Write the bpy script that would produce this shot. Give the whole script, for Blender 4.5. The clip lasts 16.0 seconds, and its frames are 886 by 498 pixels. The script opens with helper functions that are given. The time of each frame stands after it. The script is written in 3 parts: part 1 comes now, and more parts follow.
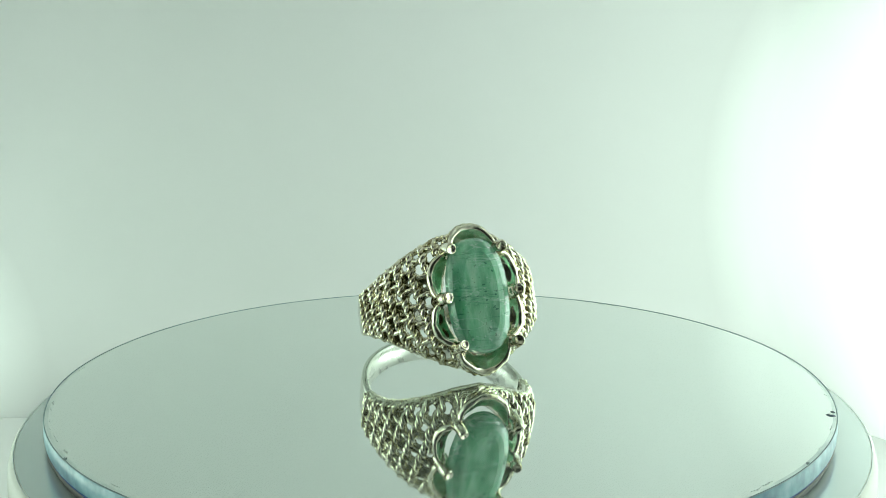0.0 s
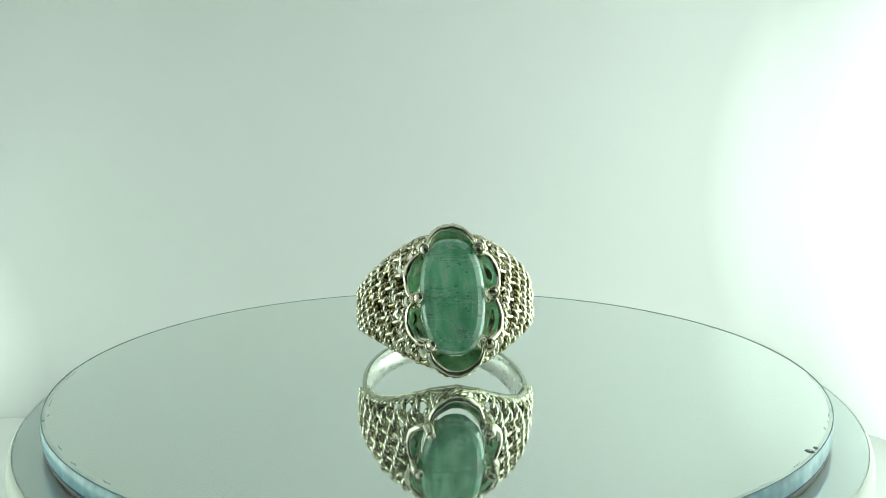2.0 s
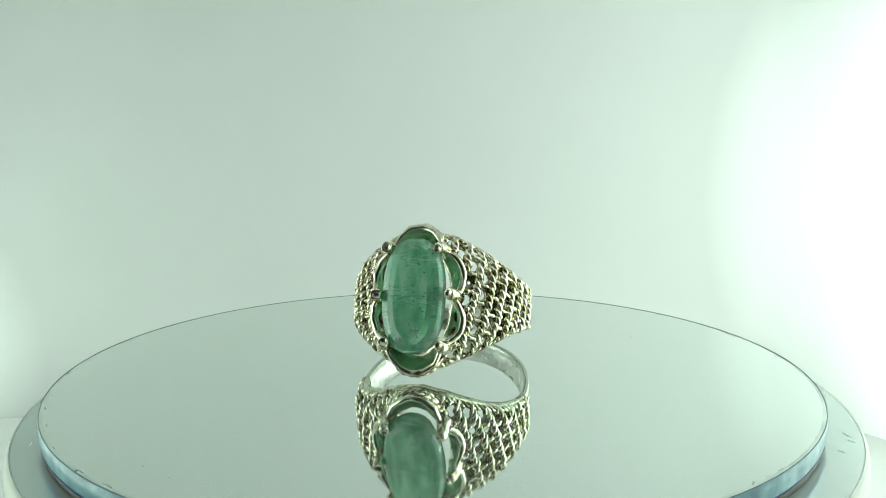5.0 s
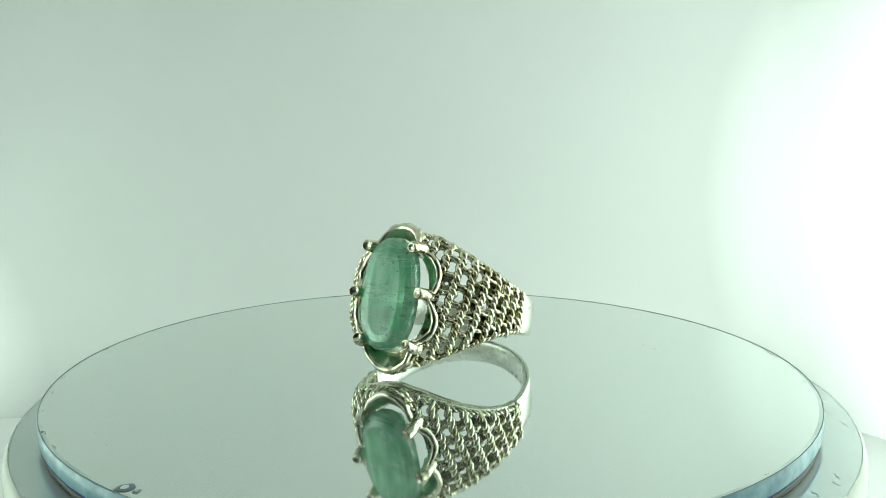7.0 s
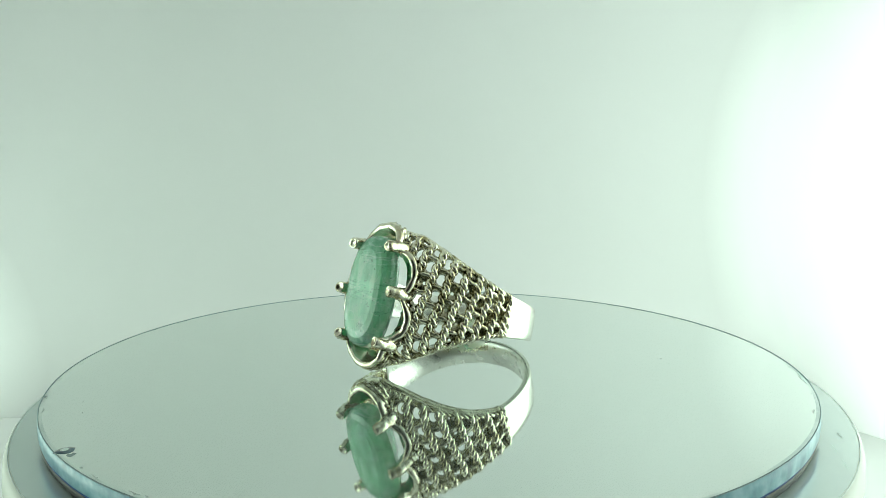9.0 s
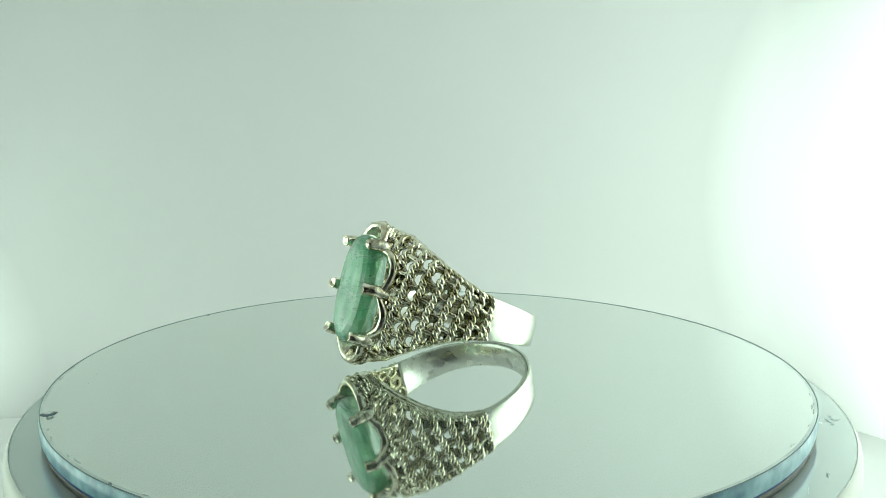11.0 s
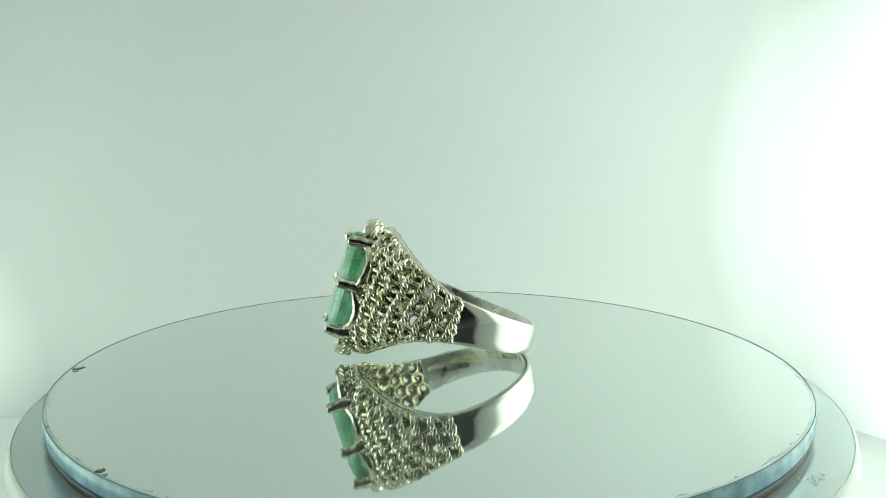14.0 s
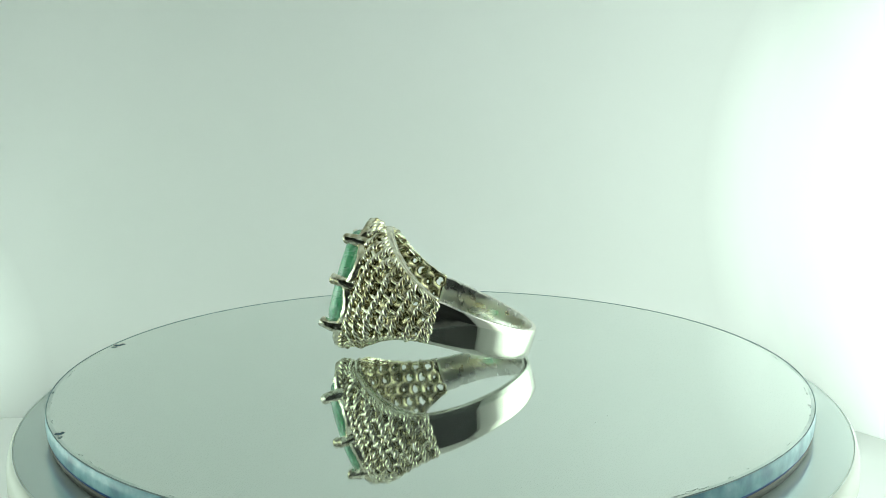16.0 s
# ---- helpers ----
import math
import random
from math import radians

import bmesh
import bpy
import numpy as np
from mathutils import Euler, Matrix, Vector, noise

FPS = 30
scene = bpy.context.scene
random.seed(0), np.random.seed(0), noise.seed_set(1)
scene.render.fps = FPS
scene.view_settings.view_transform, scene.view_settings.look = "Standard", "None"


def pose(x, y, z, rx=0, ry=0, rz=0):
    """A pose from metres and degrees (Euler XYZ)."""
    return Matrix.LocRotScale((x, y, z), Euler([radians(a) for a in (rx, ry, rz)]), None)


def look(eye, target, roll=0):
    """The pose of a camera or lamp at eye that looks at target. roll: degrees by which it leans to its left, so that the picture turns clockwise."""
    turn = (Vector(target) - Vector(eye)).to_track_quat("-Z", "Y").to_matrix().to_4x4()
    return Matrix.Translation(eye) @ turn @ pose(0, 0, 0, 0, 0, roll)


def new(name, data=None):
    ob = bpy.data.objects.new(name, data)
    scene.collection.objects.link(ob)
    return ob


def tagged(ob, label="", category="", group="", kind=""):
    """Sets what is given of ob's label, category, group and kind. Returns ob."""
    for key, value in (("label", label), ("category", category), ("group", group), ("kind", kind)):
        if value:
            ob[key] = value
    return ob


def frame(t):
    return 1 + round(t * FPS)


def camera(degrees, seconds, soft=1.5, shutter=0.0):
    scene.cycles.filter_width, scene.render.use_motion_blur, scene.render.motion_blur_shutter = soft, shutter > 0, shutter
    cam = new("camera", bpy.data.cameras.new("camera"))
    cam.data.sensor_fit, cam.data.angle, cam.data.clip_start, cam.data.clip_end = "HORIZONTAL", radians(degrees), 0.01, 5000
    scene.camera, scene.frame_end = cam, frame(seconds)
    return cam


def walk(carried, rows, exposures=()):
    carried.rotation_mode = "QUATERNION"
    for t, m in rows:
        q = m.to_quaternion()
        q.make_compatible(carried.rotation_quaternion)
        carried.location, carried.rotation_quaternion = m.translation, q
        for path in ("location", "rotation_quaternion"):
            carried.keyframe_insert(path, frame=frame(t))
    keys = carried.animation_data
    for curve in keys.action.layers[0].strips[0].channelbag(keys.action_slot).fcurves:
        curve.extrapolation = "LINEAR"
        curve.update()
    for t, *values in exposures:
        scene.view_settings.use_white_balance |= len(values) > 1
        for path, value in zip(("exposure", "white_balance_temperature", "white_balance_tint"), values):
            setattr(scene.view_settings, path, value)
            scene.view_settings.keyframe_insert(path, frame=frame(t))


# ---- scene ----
import colorsys
from math import sin, cos, tan, pi, sqrt, hypot, atan2

MM = 0.001

# camera: it stands still, 99 mm from the turning axis
CAM_EYE = Vector((0.0, -0.09859, 0.02755))
CAM_PITCH, CAM_YAW = 0.12167, 0.00076
cam = camera(65.6, 16.0, soft=0.85)
CAM_AIM = CAM_EYE + Vector((sin(CAM_YAW) * cos(CAM_PITCH), cos(CAM_YAW) * cos(CAM_PITCH), -sin(CAM_PITCH)))
walk(cam, [(0.0, look(CAM_EYE, CAM_AIM, -0.1)), (16.0, look(CAM_EYE, CAM_AIM, -0.1))])

# light: white tent fabric that glows strongly on one side and weakly on the other, in a dim room
TINT_STRONG, TINT_WEAK = (0.82, 1.0, 0.885), (0.79, 1.0, 0.86)
world = bpy.data.worlds.new("dim_room_air")
world.use_nodes = True
world.node_tree.nodes["Background"].inputs[0].default_value = (0.6, 0.75, 0.68, 1)
world.node_tree.nodes["Background"].inputs[1].default_value = 0.02
scene.world = world
scene.view_settings.exposure = 0.0

BOX_X0, BOX_X1, BOX_Y0, BOX_Y1, BOX_Z0, BOX_Z1 = -0.235, 0.165, -0.270, 0.165, -0.072, 0.300


# ---- materials ----
def material(name, color, rough=0.5, metal=0.0, **kw):
    m = bpy.data.materials.new(name)
    m.use_nodes = True
    b = m.node_tree.nodes["Principled BSDF"]
    b.inputs["Base Color"].default_value = (*color, 1)
    b.inputs["Roughness"].default_value = rough
    b.inputs["Metallic"].default_value = metal
    for k, val in kw.items():
        b.inputs[k.replace("_", " ")].default_value = val
    return m


def add_noise(m, scale, detail, stops, socket, coords="Object", stretch=None):
    """Drives an input of the surface by a noise ramp."""
    nt = m.node_tree
    tc = nt.nodes.new("ShaderNodeTexCoord")
    mp = nt.nodes.new("ShaderNodeMapping")
    if stretch:
        mp.inputs["Scale"].default_value = stretch
    nz = nt.nodes.new("ShaderNodeTexNoise")
    nz.inputs["Scale"].default_value, nz.inputs["Detail"].default_value = scale, detail
    rp = nt.nodes.new("ShaderNodeValToRGB")
    while len(rp.color_ramp.elements) < len(stops):
        rp.color_ramp.elements.new(0.5)
    for e, (p, col) in zip(rp.color_ramp.elements, stops):
        e.position = p
        e.color = (*col, 1) if isinstance(col, tuple) else (col, col, col, 1)
    nt.links.new(tc.outputs[coords], mp.inputs[0])
    nt.links.new(mp.outputs[0], nz.inputs["Vector"])
    nt.links.new(nz.outputs["Fac"], rp.inputs[0])
    nt.links.new(rp.outputs[0], nt.nodes["Principled BSDF"].inputs[socket])
    return nz, rp


def add_bump(m, scale, strength, distance, detail=4):
    nt = m.node_tree
    tc = nt.nodes.new("ShaderNodeTexCoord")
    nz = nt.nodes.new("ShaderNodeTexNoise")
    nz.inputs["Scale"].default_value, nz.inputs["Detail"].default_value = scale, detail
    bp = nt.nodes.new("ShaderNodeBump")
    bp.inputs["Strength"].default_value, bp.inputs["Distance"].default_value = strength, distance
    nt.links.new(tc.outputs["Object"], nz.inputs["Vector"])
    nt.links.new(nz.outputs["Fac"], bp.inputs["Height"])
    nt.links.new(bp.outputs[0], nt.nodes["Principled BSDF"].inputs["Normal"])


MAT_FABRIC = material("white_tent_fabric", (0.80, 0.80, 0.80), 0.9)
add_noise(MAT_FABRIC, 9, 5, [(0.3, (0.78, 0.79, 0.78)), (0.7, (0.82, 0.82, 0.82))], "Base Color")
add_bump(MAT_FABRIC, 900, 0.15, 0.0003)
MAT_PAPER = material("white_table_paper", (0.80, 0.80, 0.79), 0.8)
add_noise(MAT_PAPER, 14, 5, [(0.3, (0.77, 0.78, 0.77)), (0.7, (0.82, 0.82, 0.81))], "Base Color")


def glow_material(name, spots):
    """Tent fabric that emits light itself, as if lit from outside: brightest at each centre, fading out over its reach.
    """
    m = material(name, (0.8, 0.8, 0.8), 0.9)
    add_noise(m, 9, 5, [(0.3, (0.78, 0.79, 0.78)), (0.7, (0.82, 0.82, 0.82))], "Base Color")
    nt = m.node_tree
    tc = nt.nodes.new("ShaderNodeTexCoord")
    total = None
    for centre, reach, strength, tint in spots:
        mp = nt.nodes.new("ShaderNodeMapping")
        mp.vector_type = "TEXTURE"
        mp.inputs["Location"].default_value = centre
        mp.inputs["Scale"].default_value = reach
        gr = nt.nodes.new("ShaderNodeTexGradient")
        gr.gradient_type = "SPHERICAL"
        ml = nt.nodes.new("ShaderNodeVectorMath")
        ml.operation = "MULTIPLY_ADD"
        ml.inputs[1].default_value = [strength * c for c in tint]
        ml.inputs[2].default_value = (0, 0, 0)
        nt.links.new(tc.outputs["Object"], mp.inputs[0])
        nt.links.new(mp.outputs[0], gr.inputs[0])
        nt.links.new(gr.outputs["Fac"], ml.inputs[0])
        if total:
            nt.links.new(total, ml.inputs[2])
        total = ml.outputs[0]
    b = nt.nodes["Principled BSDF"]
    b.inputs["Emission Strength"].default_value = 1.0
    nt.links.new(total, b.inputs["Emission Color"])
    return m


# centre, reach, strength and tint of the glow put into the fabric; no lamps stand behind it
MAT_GLOW = glow_material("emissive_tent_fabric", [((0.165, 0.03, 0.02), (0.150, 0.150, 0.23), 4.05, TINT_STRONG), ((-0.235, -0.035, -0.048), (0.172, 0.225, 0.18), 3.55, TINT_WEAK)])
MAT_ROOM = material("dark_room_wall", (0.3, 0.3, 0.3), 0.9)
add_noise(MAT_ROOM, 3, 4, [(0.3, 0.26), (0.7, 0.34)], "Base Color")

MAT_SILVER = material("polished_silver", (0.90, 0.87, 0.79), 0.06, 1.0)
add_noise(MAT_SILVER, 900, 6, [(0.35, 0.03), (0.7, 0.12)], "Roughness")
add_noise(MAT_SILVER, 260, 8, [(0.35, (0.80, 0.77, 0.68)), (0.6, (0.93, 0.90, 0.83))], "Base Color")
add_bump(MAT_SILVER, 650, 0.07, 0.0002, 7)
MAT_CAST = material("cast_silver", (0.90, 0.86, 0.76), 0.16, 1.0)
add_noise(MAT_CAST, 800, 7, [(0.32, (0.64, 0.57, 0.38)), (0.55, (0.94, 0.90, 0.74))], "Base Color")
add_bump(MAT_CAST, 700, 0.16, 0.0002, 5)
MAT_PRONG = material("worn_cast_prong", (0.88, 0.84, 0.72), 0.13, 1.0)
add_noise(MAT_PRONG, 900, 7, [(0.37, (0.46, 0.41, 0.27)), (0.56, (0.95, 0.91, 0.77))], "Base Color")
add_bump(MAT_PRONG, 1100, 0.35, 0.0003, 5)
MAT_WIRE = material("worn_silver_wire", (0.88, 0.84, 0.72), 0.15, 1.0)
add_bump(MAT_WIRE, 1500, 0.25, 0.0002, 5)
add_noise(MAT_WIRE, 700, 6, [(0.36, (0.42, 0.37, 0.21)), (0.54, (0.95, 0.91, 0.73))], "Base Color")
MAT_SHEET = material("tarnished_silver_sheet", (0.42, 0.38, 0.24), 0.26, 0.9)
add_noise(MAT_SHEET, 450, 6, [(0.34, (0.22, 0.19, 0.10)), (0.66, (0.64, 0.59, 0.38))], "Base Color")
MAT_LINING = material("polished_silver_lining", (0.93, 0.92, 0.86), 0.12, 1.0)
add_noise(MAT_LINING, 600, 5, [(0.3, 0.22), (0.7, 0.36)], "Roughness")

MAT_MIRROR = material("silvered_glass", (0.80, 0.86, 0.83), 0.015, 0.93)
add_noise(MAT_MIRROR, 60, 6, [(0.3, 0.025), (0.75, 0.05)], "Roughness")
MAT_EDGE = material("ground_glass_edge", (0.30, 0.52, 0.48), 0.35, 0.0, IOR=1.5, Coat_Weight=0.15)
add_noise(MAT_EDGE, 420, 7, [(0.32, (0.03, 0.18, 0.27)), (0.5, (0.11, 0.33, 0.41)), (0.68, (0.25, 0.50, 0.57))], "Base Color")
# dark glass edge, with the lens's blue colour fringe put into its colour
MAT_BLUE = material("blue_fringed_arris", (0.02, 0.09, 0.32), 0.5, 0.0, Specular_IOR_Level=0.2)
MAT_BEVEL = material("bare_glass_rim", (0.6, 0.7, 0.68), 0.12, 0.9)
add_noise(MAT_BEVEL, 160, 6, [(0.36, (0.54, 0.63, 0.62)), (0.5, (0.70, 0.78, 0.76)), (0.62, (0.78, 0.86, 0.83))], "Base Color")
MAT_CHIP = material("chipped_glass", (0.08, 0.14, 0.18), 0.15, 0.0, Coat_Weight=1.0)
MAT_STREAK = material("pale_flaked_glass", (0.60, 0.68, 0.65), 0.35)
add_noise(MAT_STREAK, 300, 5, [(0.35, (0.46, 0.54, 0.52)), (0.65, (0.70, 0.77, 0.74))], "Base Color")
MAT_FLAKE = material("flaked_glass", (0.24, 0.31, 0.32), 0.2, 0.0, Coat_Weight=0.6)
MAT_OUTLINE = material("dark_edge_outline", (0.24, 0.33, 0.34), 0.7, 0.0, Specular_IOR_Level=0.1)
MAT_MARK = material("grey_scratch", (0.66, 0.73, 0.71), 0.4)
MAT_PLATTER = material("glossy_platter", (0.70, 0.78, 0.76), 0.16, 0.55)
add_noise(MAT_PLATTER, 70, 6, [(0.3, 0.12), (0.75, 0.20)], "Roughness")
MAT_DARK_DISC = material("dark_under_glass", (0.035, 0.03, 0.025), 0.5)
add_noise(MAT_DARK_DISC, 200, 5, [(0.3, (0.02, 0.018, 0.015)), (0.7, (0.07, 0.055, 0.04))], "Base Color")
MAT_RIM = material("milky_acrylic_rim", (0.6, 0.62, 0.55), 0.4, 0.0, Coat_Weight=0.1)
add_noise(MAT_RIM, 40, 5, [(0.3, (0.46, 0.48, 0.40)), (0.7, (0.58, 0.60, 0.52))], "Base Color")



def gem_material():
    """Cloudy green beryl: soft clouds, upright colour bands, pale veils and dark specks."""
    m = material("cloudy_green_beryl", (0.25, 0.55, 0.42), 0.07, 0.0, IOR=1.57, Transmission_Weight=0.40, Coat_Weight=0.6, Coat_Roughness=0.12, Coat_IOR=1.7, Subsurface_Weight=0.7, Subsurface_Scale=0.005)
    m.node_tree.nodes["Principled BSDF"].inputs["Subsurface Radius"].default_value = (0.55, 1.0, 0.8)
    nz, rp = add_noise(m, 330, 9, [(0.30, (0.13, 0.44, 0.26)), (0.5, (0.29, 0.68, 0.45)), (0.72, (0.62, 0.91, 0.74))], "Base Color", stretch=(1.9, 1.0, 0.5))
    nz.inputs["Roughness"].default_value = 0.62
    nt = m.node_tree
    tc = nt.nodes.new("ShaderNodeTexCoord")
    bsdf = nt.nodes["Principled BSDF"]
    last = rp.outputs[0]
    for scale, stretch, detail, stops, peak, tone, rough in (
            (260, (0.5, 1.0, 3.0), 10, (0.575, 0.595, 0.615), (0, 0.55, 0), (0.70, 0.90, 0.83), 0.6),
            (170, (1.0, 1.0, 0.8), 12, (0.58, 0.68, 0.80), (0, 0.3, 0.45), (0.72, 0.93, 0.88), 0.9),
            (380, (0.35, 1.0, 4.0), 9, (0.60, 0.62, 0.64), (0, 0.7, 0), (0.08, 0.28, 0.20), 0.8),
            (1500, (1.0, 1.0, 1.0), 2, (0.66, 0.70, 0.80), (0, 0.7, 0.7), (0.66, 0.88, 0.80), 0.3),
            (1300, (1.0, 1.0, 1.6), 3, (0.65, 0.69, 0.80), (0, 0.8, 0.8), (0.05, 0.18, 0.13), 0.2)):
        mp = nt.nodes.new("ShaderNodeMapping")
        mp.inputs["Scale"].default_value = stretch
        nz = nt.nodes.new("ShaderNodeTexNoise")
        nz.inputs["Scale"].default_value, nz.inputs["Detail"].default_value = scale, detail
        nz.inputs["Distortion"].default_value = rough
        r2 = nt.nodes.new("ShaderNodeValToRGB")
        r2.color_ramp.elements.new(0.5)
        for e, pos, v in zip(r2.color_ramp.elements, stops, peak):
            e.position, e.color = pos, (v, v, v, 1)
        mix = nt.nodes.new("ShaderNodeMixRGB")
        mix.inputs[2].default_value = (*tone, 1)
        nt.links.new(tc.outputs["Object"], mp.inputs[0])
        nt.links.new(mp.outputs[0], nz.inputs["Vector"])
        nt.links.new(nz.outputs["Fac"], r2.inputs[0])
        nt.links.new(r2.outputs[0], mix.inputs[0])
        nt.links.new(last, mix.inputs[1])
        last = mix.outputs[0]
    # healed cracks: thin pale lines between warped cells, in patches
    wn = nt.nodes.new("ShaderNodeTexNoise")
    wn.inputs["Scale"].default_value, wn.inputs["Detail"].default_value = 500, 4
    wm = nt.nodes.new("ShaderNodeVectorMath")
    wm.operation = "MULTIPLY_ADD"
    wm.inputs[1].default_value = (0.0022, 0.0022, 0.0022)
    vo = nt.nodes.new("ShaderNodeTexVoronoi")
    vo.feature = "DISTANCE_TO_EDGE"
    vo.inputs["Scale"].default_value = 420
    line = nt.nodes.new("ShaderNodeMapRange")
    line.inputs["From Max"].default_value, line.inputs["To Min"].default_value, line.inputs["To Max"].default_value = 0.022, 1.0, 0.0
    pn = nt.nodes.new("ShaderNodeTexNoise")
    pn.inputs["Scale"].default_value = 240
    patch = nt.nodes.new("ShaderNodeMapRange")
    patch.inputs["From Min"].default_value, patch.inputs["From Max"].default_value, patch.inputs["To Max"].default_value = 0.48, 0.64, 0.45
    both = nt.nodes.new("ShaderNodeMath")
    both.operation = "MULTIPLY"
    mix = nt.nodes.new("ShaderNodeMixRGB")
    mix.inputs[2].default_value = (0.72, 0.93, 0.84, 1)
    nt.links.new(tc.outputs["Object"], wn.inputs["Vector"])
    nt.links.new(wn.outputs["Color"], wm.inputs[0])
    nt.links.new(tc.outputs["Object"], wm.inputs[2])
    nt.links.new(wm.outputs[0], vo.inputs["Vector"])
    nt.links.new(vo.outputs["Distance"], line.inputs["Value"])
    nt.links.new(tc.outputs["Object"], pn.inputs["Vector"])
    nt.links.new(pn.outputs["Fac"], patch.inputs["Value"])
    nt.links.new(line.outputs[0], both.inputs[0])
    nt.links.new(patch.outputs[0], both.inputs[1])
    nt.links.new(both.outputs[0], mix.inputs[0])
    nt.links.new(last, mix.inputs[1])
    nt.links.new(mix.outputs[0], bsdf.inputs["Base Color"])
    add_bump(m, 900, 0.22, 0.0001, 7)
    return m


MAT_GEM = gem_material()


# ---- mesh helpers ----
def part(name, bm, mat, parent=None, label="", smooth=True, kind=""):
    me = bpy.data.meshes.new(name)
    bmesh.ops.recalc_face_normals(bm, faces=bm.faces)
    bm.to_mesh(me)
    bm.free()
    me.materials.append(mat)
    if smooth:
        me.polygons.foreach_set("use_smooth", [True] * len(me.polygons))
    ob = new(name, me)
    if parent:
        ob.parent = parent
    if label or kind:
        tagged(ob, label, kind=kind)
    return ob


def add_loft(bm, rings, close_u=True, close_v=False):
    """Faces between rows of points; close_u closes each row, close_v joins the last row to the first."""
    rows = [[bm.verts.new(p) for p in ring] for ring in rings]
    n, m = len(rows), len(rows[0])
    for i in range(n if close_v else n - 1):
        for j in range(m if close_u else m - 1):
            a, b = rows[i], rows[(i + 1) % n]
            bm.faces.new((a[j], a[(j + 1) % m], b[(j + 1) % m], b[j]))
    return rows


def add_tube(bm, points, radius, sides=6, dish=()):
    """A round tube along points, with closed ends; radius may be a list; dish: (along, factor) of loops that hollow the far end."""
    rings, up = [], Vector((0.31, 0.22, 0.93))
    for i, p in enumerate(points):
        d = (points[min(i + 1, len(points) - 1)] - points[max(i - 1, 0)]).normalized()
        s = d.cross(up).normalized()
        w = s.cross(d)
        up = w
        r = radius[i] if isinstance(radius, list) else radius
        rings.append([p + (s * cos(2 * pi * k / sides) + w * sin(2 * pi * k / sides)) * r for k in range(sides)])
    end, way, last = points[-1], (points[-1] - points[-2]).normalized(), rings[-1]
    rings += [[end + (q - end) * factor + way * along for q in last] for along, factor in dish]
    rows = add_loft(bm, rings)
    bm.faces.new(rows[0])
    bm.faces.new(rows[-1])


def add_lathe(bm, profile, centre, n=240, close=False):
    rings = [[Vector((centre[0] + r * cos(2 * pi * k / n), centre[1] + r * sin(2 * pi * k / n), z)) for k in range(n)] for r, z in profile]
    return add_loft(bm, rings, True, close)


def slab(name, lo, hi, mat, label, category, bevel=0.002):
    bm = bmesh.new()
    bmesh.ops.create_cube(bm, size=1)
    for vert in bm.verts:
        vert.co = Vector([lo[i] + (hi[i] - lo[i]) * (vert.co[i] + 0.5) for i in range(3)])
    bmesh.ops.bevel(bm, geom=bm.edges[:], offset=bevel, segments=2, affect="EDGES")
    return tagged(part(name, bm, mat, smooth=False), label, category, kind="structure")


# ---- the light tent and the room round it ----
def build_tent():
    w = 0.006
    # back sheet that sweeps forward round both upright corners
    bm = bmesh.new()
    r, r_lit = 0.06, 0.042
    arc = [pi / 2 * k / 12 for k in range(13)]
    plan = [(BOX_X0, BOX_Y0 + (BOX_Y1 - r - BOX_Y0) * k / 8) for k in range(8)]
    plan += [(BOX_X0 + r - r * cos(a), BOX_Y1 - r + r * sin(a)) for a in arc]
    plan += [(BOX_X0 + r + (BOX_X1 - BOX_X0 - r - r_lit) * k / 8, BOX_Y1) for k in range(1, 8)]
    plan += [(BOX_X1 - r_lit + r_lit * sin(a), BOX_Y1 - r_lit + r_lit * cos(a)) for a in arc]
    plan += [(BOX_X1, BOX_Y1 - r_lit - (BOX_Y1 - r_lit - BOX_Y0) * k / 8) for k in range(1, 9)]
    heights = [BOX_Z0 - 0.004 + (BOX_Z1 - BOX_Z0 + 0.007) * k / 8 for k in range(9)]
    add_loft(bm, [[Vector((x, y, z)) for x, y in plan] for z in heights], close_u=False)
    wall = tagged(part("wall_backdrop", bm, MAT_GLOW), "seamless white fabric walls of a light tent with two self-glowing areas", "backdrop", kind="structure")
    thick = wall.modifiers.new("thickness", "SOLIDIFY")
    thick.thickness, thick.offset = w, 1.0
    slab("table_surface", (-0.9, -0.6, BOX_Z0 - 0.03), (0.9, 0.6, BOX_Z0), MAT_PAPER, "white paper sheet under the turntable", "table")
    slab("ceiling", (BOX_X0 - w, BOX_Y0, BOX_Z1 + 0.001), (BOX_X1 + w, BOX_Y1 + w, BOX_Z1 + 0.008), MAT_FABRIC, "white fabric top of the light tent", "ceiling")
    bm = bmesh.new()
    bmesh.ops.create_cube(bm, size=2.0)
    bmesh.ops.translate(bm, vec=(0, 0, 0.4), verts=bm.verts)
    tagged(part("wall_room", bm, MAT_ROOM, smooth=False), "dim walls of the room round the tent", "wall", kind="structure")


build_tent()

# ---- turntable and mirror: both turn about the upright axis x = y = 0 ----
DISC = Vector((-0.00086, -0.00133, 0.0))
PLATE_C = Vector((-0.00042, -0.00098, 0.0))
R_MIRROR, T_MIRROR, T_DARK, R_PLATE = 0.0500, 0.0022, 0.0009, 0.0538


